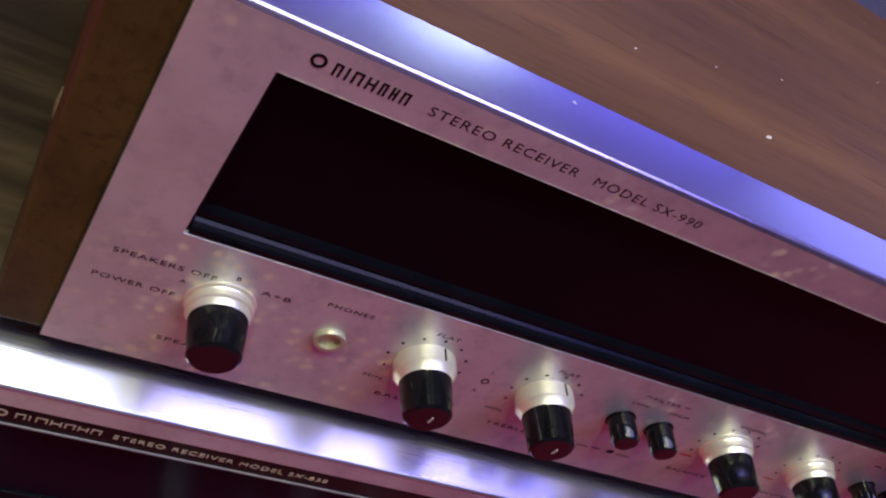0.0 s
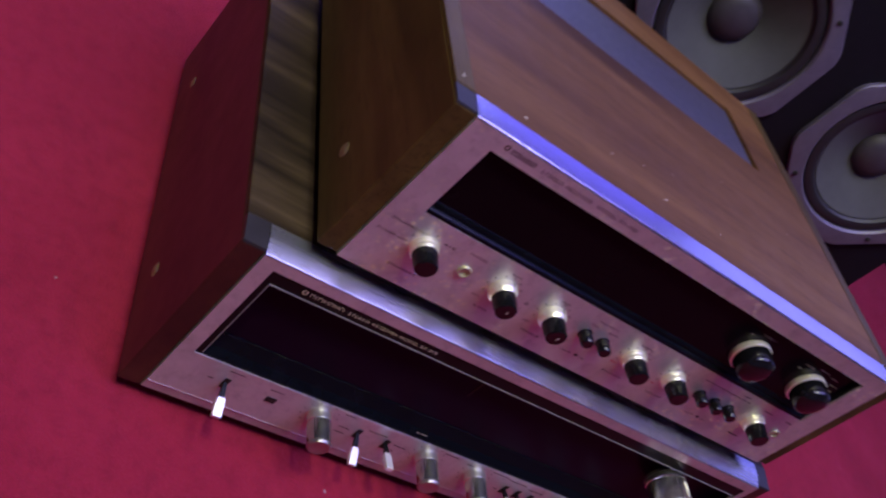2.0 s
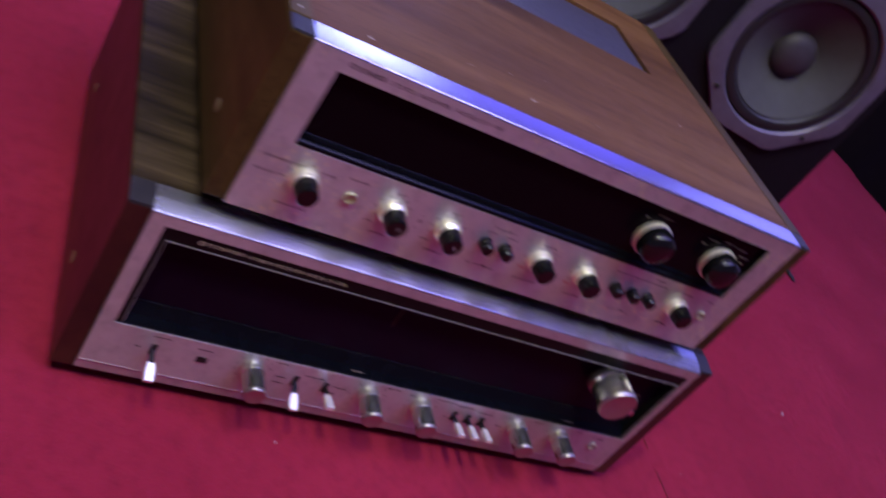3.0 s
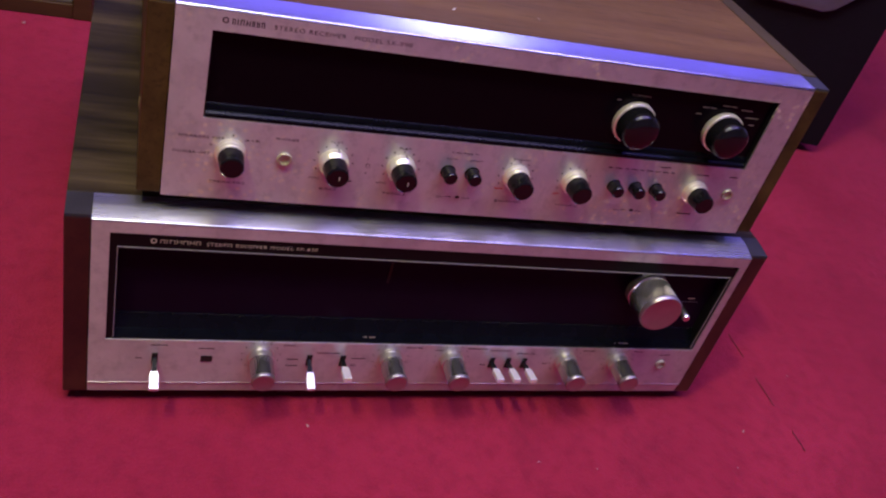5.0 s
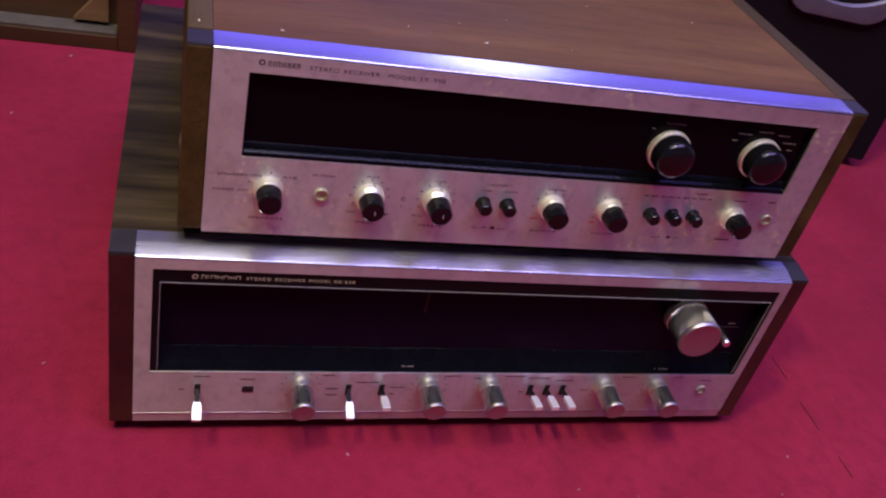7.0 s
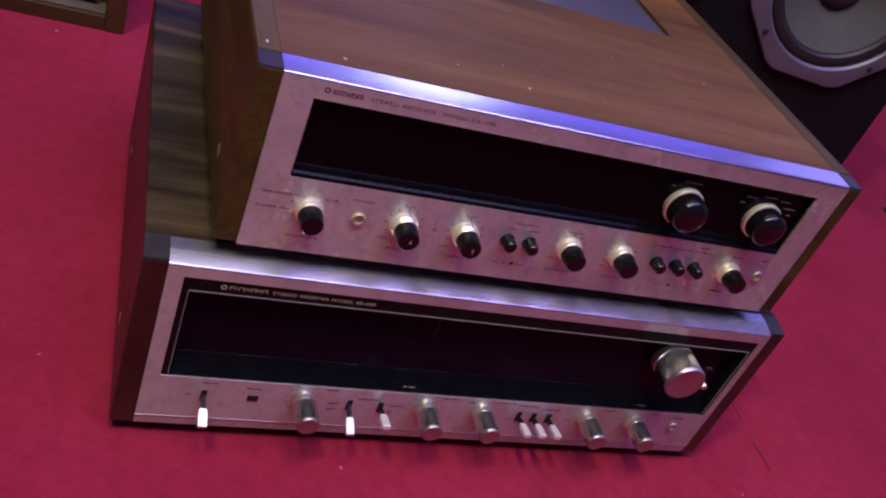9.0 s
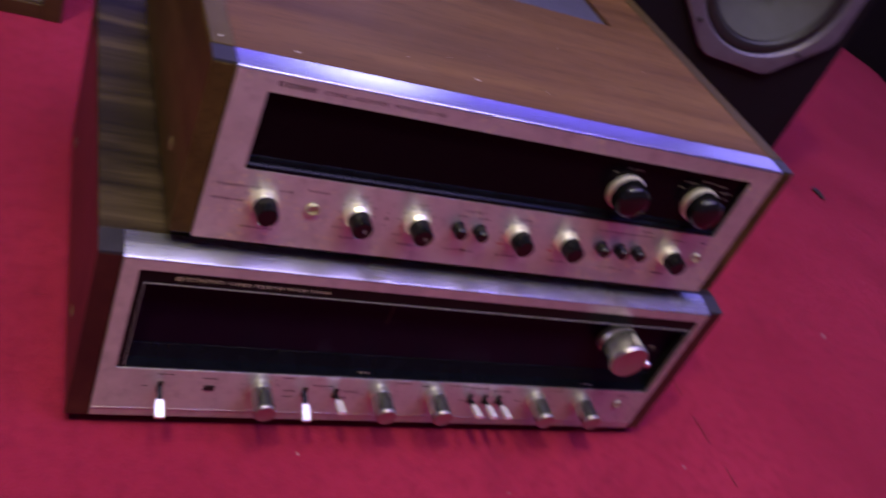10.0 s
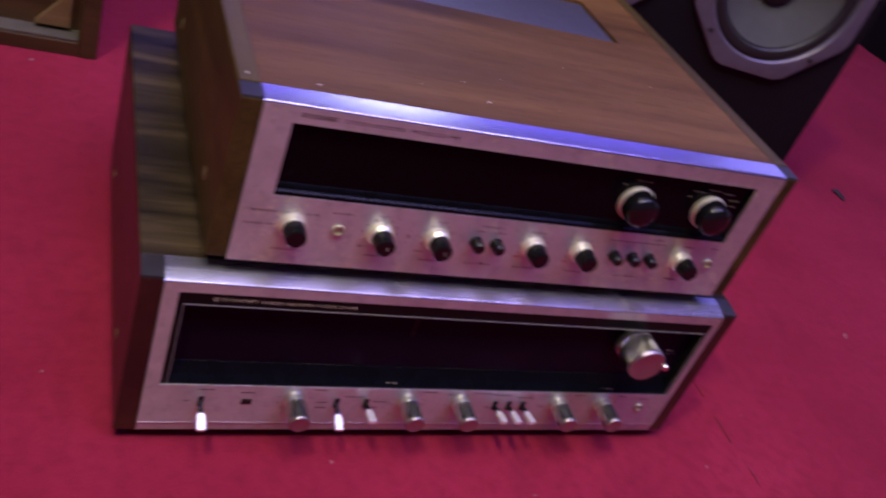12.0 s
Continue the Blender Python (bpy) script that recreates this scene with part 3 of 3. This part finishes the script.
    bars(X(-0.0070), zz(0.2140), (0.0022,), 0.0004, 0.0, INK, e)
    lettering("LOW", X(-0.0210), zz(0.2098) - t0, 0.0016, 0.0, INK, e, 0.0066, True)
    lettering("HIGH", X(-0.0050), zz(0.2098) - t0, 0.0016, 0.0, INK, e, 0.0078, True)
    lettering("NORMAL", X(0.0250), zz(0.2135) - t0, 0.0018, 0.0, INK, e, 0.0120, True)
    lettering("BALANCE", X(0.0245), zz(0.1812) - t0, 0.0021, 0.0, INK, e, 0.0180, True)
    lettering("VOLUME", X(0.0668), zz(0.1815) - t0, 0.0021, 0.0, INK, e, 0.0165, True)
    for x0, w0 in ((-0.0240, 0.0), (0.1030, 0.001)):
        lettering("ON", X(x0), zz(0.1812) - t0, 0.0016, 0.0, INK, e, 0.0042)
        bars(X(x0) + 0.0058, zz(0.1808), (0.0034,), 0.0007, 0.0, INK, e)
        part("switch_mark", box(-0.0013, 0.0013, -0.0001, 0, 0, 0.0018), INK, e, "", Matrix.Translation((X(x0) + 0.0136, 0, zz(0.1804))))
        lettering("OFF", X(x0) + 0.0165, zz(0.1812) - t0, 0.0016, 0.0, INK, e, 0.0055)
    bars(X(0.0125), zz(0.1900), (0.0055,), 0.0012, 0.0, RED_INK, e)
    bars(X(0.0540), zz(0.1895), (0.0045,), 0.0012, 0.0, RED_INK, e)
    bars(X(0.0860), zz(0.2132), (0.0035, 0.0050, 0.0030, 0.0045, 0.0028, 0.0050, 0.0036, 0.0042, 0.0030), 0.0010, 0.0, INK, e, 0.0020)
    bars(X(0.1240), zz(0.2170), (0.0080,), 0.0010, 0.0, INK, e)
    bars(X(0.1540), zz(0.2135), (0.0095,), 0.0012, 0.0, INK, e)
    bars(X(0.1530), zz(0.1810), (0.0110,), 0.0015, 0.0, INK, e)
    bars(X(0.1800), zz(0.2140), (0.0065,), 0.0012, 0.0, INK, e)
    for x in (-0.0935, -0.0520, 0.0242, 0.0655):
        for k in range(9):
            a = math.pi * (1.18 - 1.36 * k / 8)
            part("scale_dot", lathe([(0, 0.0005), (0.0001, 0.0005)], 8), INK, e, "", Matrix.Translation((X(x) + 0.0116 * math.cos(a), 0, zk + 0.0112 * math.sin(a))))
    # small knobs
    cap = [(0.0052, 0.0074), (0.0130, 0.0070), (0.0131, 0.0069), (0.0162, 0.0067), (0.0170, 0.0059), (0.0170, 0.0001)]
    wide = [(0, 0.0086), (0.0004, 0.0086), (0.0006, 0.0089), (0.0046, 0.0089), (0.0050, 0.0085), (0.0072, 0.0074)]
    slim = [(0, 0.0090), (0.0006, 0.0090), (0.0010, 0.0083), (0.0015, 0.0081), (0.0017, 0.0085), (0.0034, 0.0085), (0.0038, 0.0079), (0.0048, 0.0077), (0.0056, 0.0074)]
    for x, ring in ((-0.1535, slim), (-0.0938, wide), (-0.0522, wide), (0.0245, slim), (0.0657, slim), (0.1582, slim)):
        off = 0.0014 if ring is wide else 0.0
        c = [(d + off, r) for d, r in cap]
        kn = turned(e, "knob", X(x), zk, 0.0, [("knob", ring, RING, dict(seg=48)), ("knob_cap", c, KNOB_BLACK, dict(seg=144, knurl=() if ring is wide else (0, 1), depth=0.00014))], "black knob with a silver collar")
        if ring is wide:
            part("pointer_line", box(0.0006, 0.0011, -0.0172 - off, -0.0168 - off, -0.0012, 0.0014), DUST_WHITE, kn)
            part("index_line", box(0.0012, 0.0017, -0.0045, -0.0006, 0.0086, 0.0090), INK, kn)
    # push buttons
    for x in (-0.0215, -0.0055, 0.0955, 0.1117, 0.1275):
        turned(e, "push_button", X(x), zk - 0.0004, 0.0, [("push_button", [(0, 0.0049), (0.0004, 0.0049), (0.0005, 0.0044), (0.0082, 0.0043), (0.0091, 0.0036), (0.0092, 0.0001)], KNOB_BLACK, dict(seg=32))], "black push button")
    jack(e, X(-0.1225), zz(0.1990), 0.0, 0.0044)
    jack(e, X(0.1850), zz(0.2005), 0.0, 0.0042)
    # tuning and function knobs on the glass
    ring = [(0, 0.0137), (0.0006, 0.0137), (0.0008, 0.0141), (0.0038, 0.0141), (0.0043, 0.0137), (0.0046, 0.0128)]
    bcap = [(0.0046, 0.0131), (0.0135, 0.0126), (0.0155, 0.0119), (0.0168, 0.0102), (0.0177, 0.0074), (0.0182, 0.0040), (0.0183, 0.0001)]
    for x in (0.0912, 0.1580):
        turned(e, "dial_knob", X(x), zz(0.2470), 0.0040, [("dial_knob", ring, RING, dict(seg=64)), ("knob_cap", bcap, KNOB_BLACK, dict(seg=144, knurl=(0, 1), depth=0.00014))], "large black knob with a silver collar")
    lettering("TUNING", X(0.0905), zz(0.2642), 0.0020, 0.0040, DIM_INK, e, 0.0140, True)
    for x, z, ws in ((0.1370, 0.2620, (0.005, 0.004)), (0.1510, 0.2645, (0.006, 0.004)), (0.1660, 0.2630, (0.009,)), (0.1720, 0.2580, (0.007, 0.002)), (0.1340, 0.2570, (0.004,)), (0.0750, 0.2600, (0.003,)), (0.1770, 0.2530, (0.004,))):
        bars(X(x), zz(z), ws, 0.0012, 0.0040, DIM_INK, e)
    return e


lower_receiver()
upper_receiver()


# ---- loudspeaker ----
def loudspeaker():
    th = -0.196
    m = Matrix(((math.cos(th), -math.sin(th), 0, 0.6655), (math.sin(th), math.cos(th), 0, 0.441), (0, 0, 1, 0), (0, 0, 0, 1)))
    e = thing("loudspeaker", "large black loudspeaker with two grey-coned woofers, standing on the carpet", "loudspeaker", m)
    part("cabinet", box(-0.545, 0.0, 0.05, 0.34, 0.014, 0.46, 0.004), SPEAKER_BLACK, e, "black vinyl cabinet")
    # baffle: two rectangular fields, each with a round opening
    bm = bmesh.new()
    for x0, x1, cx in ((-0.545, -0.272, -0.411), (-0.272, 0.0, -0.133)):
        z0, z1, cz = 0.014, 0.46, 0.306
        angles = sorted([2 * math.pi * (i + 0.31) / 64 - math.pi for i in range(64)] + [math.atan2(zc - cz, xc - cx) for xc in (x0, x1) for zc in (z0, z1)])
        rows = [[], [], []]
        for a in angles:
            c, sn = math.cos(a), math.sin(a)
            reach = min(((x1 if c > 0 else x0) - cx) / c, ((z1 if sn > 0 else z0) - cz) / sn)
            rows[0].append(bm.verts.new((cx + reach * c, 0, cz + reach * sn)))
            rows[1].append(bm.verts.new((cx + 0.0970 * c, 0, cz + 0.0970 * sn)))
            rows[2].append(bm.verts.new((cx + 0.0970 * c, 0.05, cz + 0.0970 * sn)))
        k = len(angles)
        for a, b in zip(rows, rows[1:]):
            for i in range(k):
                bm.faces.new((a[i], a[(i + 1) % k], b[(i + 1) % k], b[i]))
    for x0, x1, z0, z1 in ((-0.545, 0.0, 0.014, 0.014), (-0.545, 0.0, 0.46, 0.46)):
        bm.faces.new([bm.verts.new(p) for p in ((x0, 0, z0), (x1, 0, z0), (x1, 0.05, z0), (x0, 0.05, z0))])
    for x0 in (-0.545, 0.0):
        bm.faces.new([bm.verts.new(p) for p in ((x0, 0, 0.014), (x0, 0.05, 0.014), (x0, 0.05, 0.46), (x0, 0, 0.46))])
    part("baffle", bm, SPEAKER_BLACK, e, "black front baffle")
    for x in (-0.51, -0.035):
        for y in (0.04, 0.30):
            part("foot", box(x - 0.02, x + 0.02, y - 0.02, y + 0.02, 0, 0.014, 0.002), RUBBER, e)
    for x in (-0.133, -0.411):
        z = 0.306
        rim = bmesh.new()
        k = 96
        rows = []
        for d, r, octo in ((0.0, 0.1235, 1), (0.006, 0.1235, 1), (0.0078, 0.1220, 1), (0.0085, 0.1150, 1), (0.0085, 0.0990, 0), (0.0060, 0.0965, 0), (0.0, 0.0960, 0)):
            row = []
            for i in range(k):
                a = 2 * math.pi * i / k
                q = (a + math.pi / 8) % (math.pi / 4) - math.pi / 8
                rr = min(r, r * 0.945 / math.cos(q)) if octo else r
                row.append(rim.verts.new((rr * math.cos(a), -d, rr * math.sin(a))))
            rows.append(row)
        for a, b in zip(rows, rows[1:]):
            for i in range(k):
                rim.faces.new((a[i], a[(i + 1) % k], b[(i + 1) % k], b[i]))
        w = part("woofer", rim, BASKET, e, "grey cast woofer rim", Matrix.Translation((x, 0, z)), True)
        part("surround", lathe([(0.0005, 0.0968), (0.0045, 0.0940), (0.0058, 0.0890), (0.0045, 0.0838), (0.0008, 0.0812), (0.0004, 0.0795)], 64, caps=False), RUBBER, w, "black rubber surround", None, True)
        cone = [(0.0008, 0.0812)]
        for i in range(14):
            f = i / 13
            cone.append((0.0006 - 0.030 * f + 0.0006 * (i % 2), 0.0808 - 0.053 * f))
        part("cone", lathe(cone, 64, caps=False), CONE, w, "grey ribbed paper cone", None, True)
        part("dust_cap", lathe([(d - 0.027, r) for d, r in ((0.0000, 0.0310), (0.0030, 0.0300), (0.0085, 0.0255), (0.0120, 0.0175), (0.0138, 0.008), (0.0140, 0.0002))], 48, caps=False), DUST, w, "dark domed dust cap", None, True)
        for i in range(4):
            a = math.pi * (i + 0.5) / 2
            part("screw", lathe([(0, 0.0035), (0.0015, 0.0033), (0.0020, 0.0020)], 12), RUBBER, w, "", Matrix.Translation((0.1075 * math.cos(a), -0.0085, 0.1075 * math.sin(a))))


loudspeaker()


# ---- wooden cabinet behind ----
def open_cabinet():
    e = thing("wooden_cabinet", "brown wooden cabinet with recessed front and pale corner block", "cabinet", Matrix.Translation((-0.255, 0.561, 0)))
    W, H, T, D = 0.56, 0.42, 0.020, 0.024
    part("side_board", box(-T, 0, 0, 0.28, 0, H, 0.0015), BOX_WOOD, e)
    part("side_board", box(-W, -W + T, 0, 0.28, 0, H, 0.0015), BOX_WOOD, e)
    part("bottom_board", box(-W + T, -T, 0.001, 0.279, 0, 0.017, 0.0012), BOX_WOOD, e)
    part("top_board", box(-W + T, -T, 0.001, 0.279, H - 0.017, H, 0.0012), BOX_WOOD, e)
    part("recessed_panel", box(-W + T, -T, D + 0.006, D + 0.018, 0.017, H - 0.017), BOX_WOOD, e, "brown recessed front panel")
    part("back_panel", box(-W + T, -T, 0.262, 0.274, 0.017, H - 0.017), BOX_WOOD, e)
    part("metal_strip", box(-W + T + 0.001, -T - 0.001, 0.004, D + 0.005, 0.017, 0.0205, 0.0008), METAL_STRIP, e, "dull grey strip along the ledge")
    bm = bmesh.new()
    a = [bm.verts.new(p) for p in ((-T - 0.011, D + 0.0055, 0.0260), (-T - 0.011, D + 0.0055, 0.070), (-T - 0.048, D + 0.0055, 0.0260))]
    b = [bm.verts.new((v.co.x, D - 0.006, v.co.z)) for v in a]
    bm.faces.new(a[::-1])
    bm.faces.new(b)
    for i in range(3):
        bm.faces.new((a[i], a[(i + 1) % 3], b[(i + 1) % 3], b[i]))
    part("corner_block", bm, PINE, e, "pale triangular corner block")


open_cabinet()


# ---- dark draped block at the side ----
def draped_block():
    bm = bmesh.new()
    rnd = random.Random(4)
    k, rows = 60, []
    for z in (0.0, 0.03, 0.3, 0.72, 0.75):
        row = []
        for i in range(k + 1):
            y = 0.30 + 2.2 * i / k
            fold = 0.007 * math.sin(i * 1.35) + 0.006 * math.sin(i * 0.53 + 1)
            row.append(bm.verts.new((1.635 + fold * (1 - 0.5 * z) + (0.02 if z > 0.73 else 0), y, z)))
        rows.append(row)
    for a, b in zip(rows, rows[1:]):
        for i in range(k):
            bm.faces.new((a[i], a[i + 1], b[i + 1], b[i]))
    # only the dark cloth shows; the table form, top and legs are assumed
    e = thing("draped_mass", "long dark mass hung with black cloth down to the carpet", "table")
    part("drape", bm, FELT, e, "black cloth hanging in soft folds", None, True)
    part("assumed_top", box(1.655, 2.5, 0.32, 2.48, 0.72, 0.752, 0.004), FELT, e)
    for x in (1.75, 2.40):
        for y in (0.42, 2.38):
            part("assumed_leg", box(x - 0.02, x + 0.02, y - 0.02, y + 0.02, 0, 0.72), BLACK, e)


draped_block()


# ---- bits on the carpet ----
def litter():
    dark = bmesh.new()
    for dx, dy, r in ((0, 0.009, 0.008), (0.001, -0.001, 0.0065), (-0.001, -0.010, 0.0045)):
        bmesh.ops.create_icosphere(dark, subdivisions=2, radius=r, matrix=Matrix.Translation((0.889 + dx, 0.504 + dy, 0.003)) @ Matrix.Diagonal((0.8, 1.0, 0.35, 1)))
    tagged(part("lint_clump", dark, RUBBER), "small dark scrap lying on the carpet", "scrap")
    for y0, y1, x in ((0.052, 0.082, 0.3300), (-0.007, 0.026, 0.3280), (-0.056, -0.034, 0.3295)):
        thread = box(x - 0.0003, x + 0.0003, y0, y1, 0.0002, 0.0012, 0.0002, 1)
        tagged(part("loose_thread", thread, THREAD), "thin dark thread caught in the carpet pile", "thread", "threads on the carpet")


def flecks(name, label, spots, material, seed):
    """Tiny scraps of lint, one mesh: rows of (x, y, z, size)."""
    rnd = random.Random(seed)
    bm = bmesh.new()
    for x, y, z, r in spots:
        m = pose(x, y, z, 0, 0, rnd.uniform(0, 180)) @ Matrix.Diagonal((r * rnd.uniform(0.8, 2.0), r * rnd.uniform(0.4, 0.9), r * 0.35, 1))
        bmesh.ops.create_icosphere(bm, subdivisions=1, radius=1.0, matrix=m)
    tagged(part(name, bm, material), label, "lint", kind="stuff")


def dust():
    rnd = random.Random(11)
    onto = [(rnd.uniform(-0.9, 1.5), rnd.uniform(-0.45, 1.2), 0.0008, rnd.uniform(0.0003, 0.0009)) for _ in range(130)]
    onto = [p for p in onto if not (-0.25 < p[0] < 0.25 and -0.01 < p[1] < 0.36)]
    onto += [(-0.322, 0.538, 0.001, 0.0024), (-0.362, 0.406, 0.001, 0.0018), (0.086, -0.059, 0.001, 0.0011), (0.280, -0.034, 0.001, 0.0011), (0.131, -0.067, 0.001, 0.0009), (0.619, 0.161, 0.0005, 0.0034), (-0.289, 0.065, 0.001, 0.0011), (-0.080, -0.022, 0.0003, 0.0012)]
    flecks("lint", "pale lint specks scattered over the carpet", onto, LINT, 12)
    top = [(rnd.uniform(-0.17, 0.2), rnd.uniform(0.03, 0.19), 0.2874, rnd.uniform(0.0003, 0.0007)) for _ in range(5)]
    top += [(-0.043, 0.075, 0.2875, 0.0006), (-0.031, 0.051, 0.2875, 0.0009), (-0.105, 0.024, 0.2870, 0.0005), (-0.074, 0.027, 0.2870, 0.0006), (-0.153, 0.036, 0.2875, 0.0010), (-0.197, 0.036, 0.2877, 0.0012)]
    top += [(rnd.uniform(-0.18, 0.2), rnd.uniform(0.014, 0.026), 0.2869, rnd.uniform(0.0002, 0.0005)) for _ in range(7)]
    flecks("dust", "white dust specks on the wooden top", top, DUST_WHITE, 13)


litter()
dust()
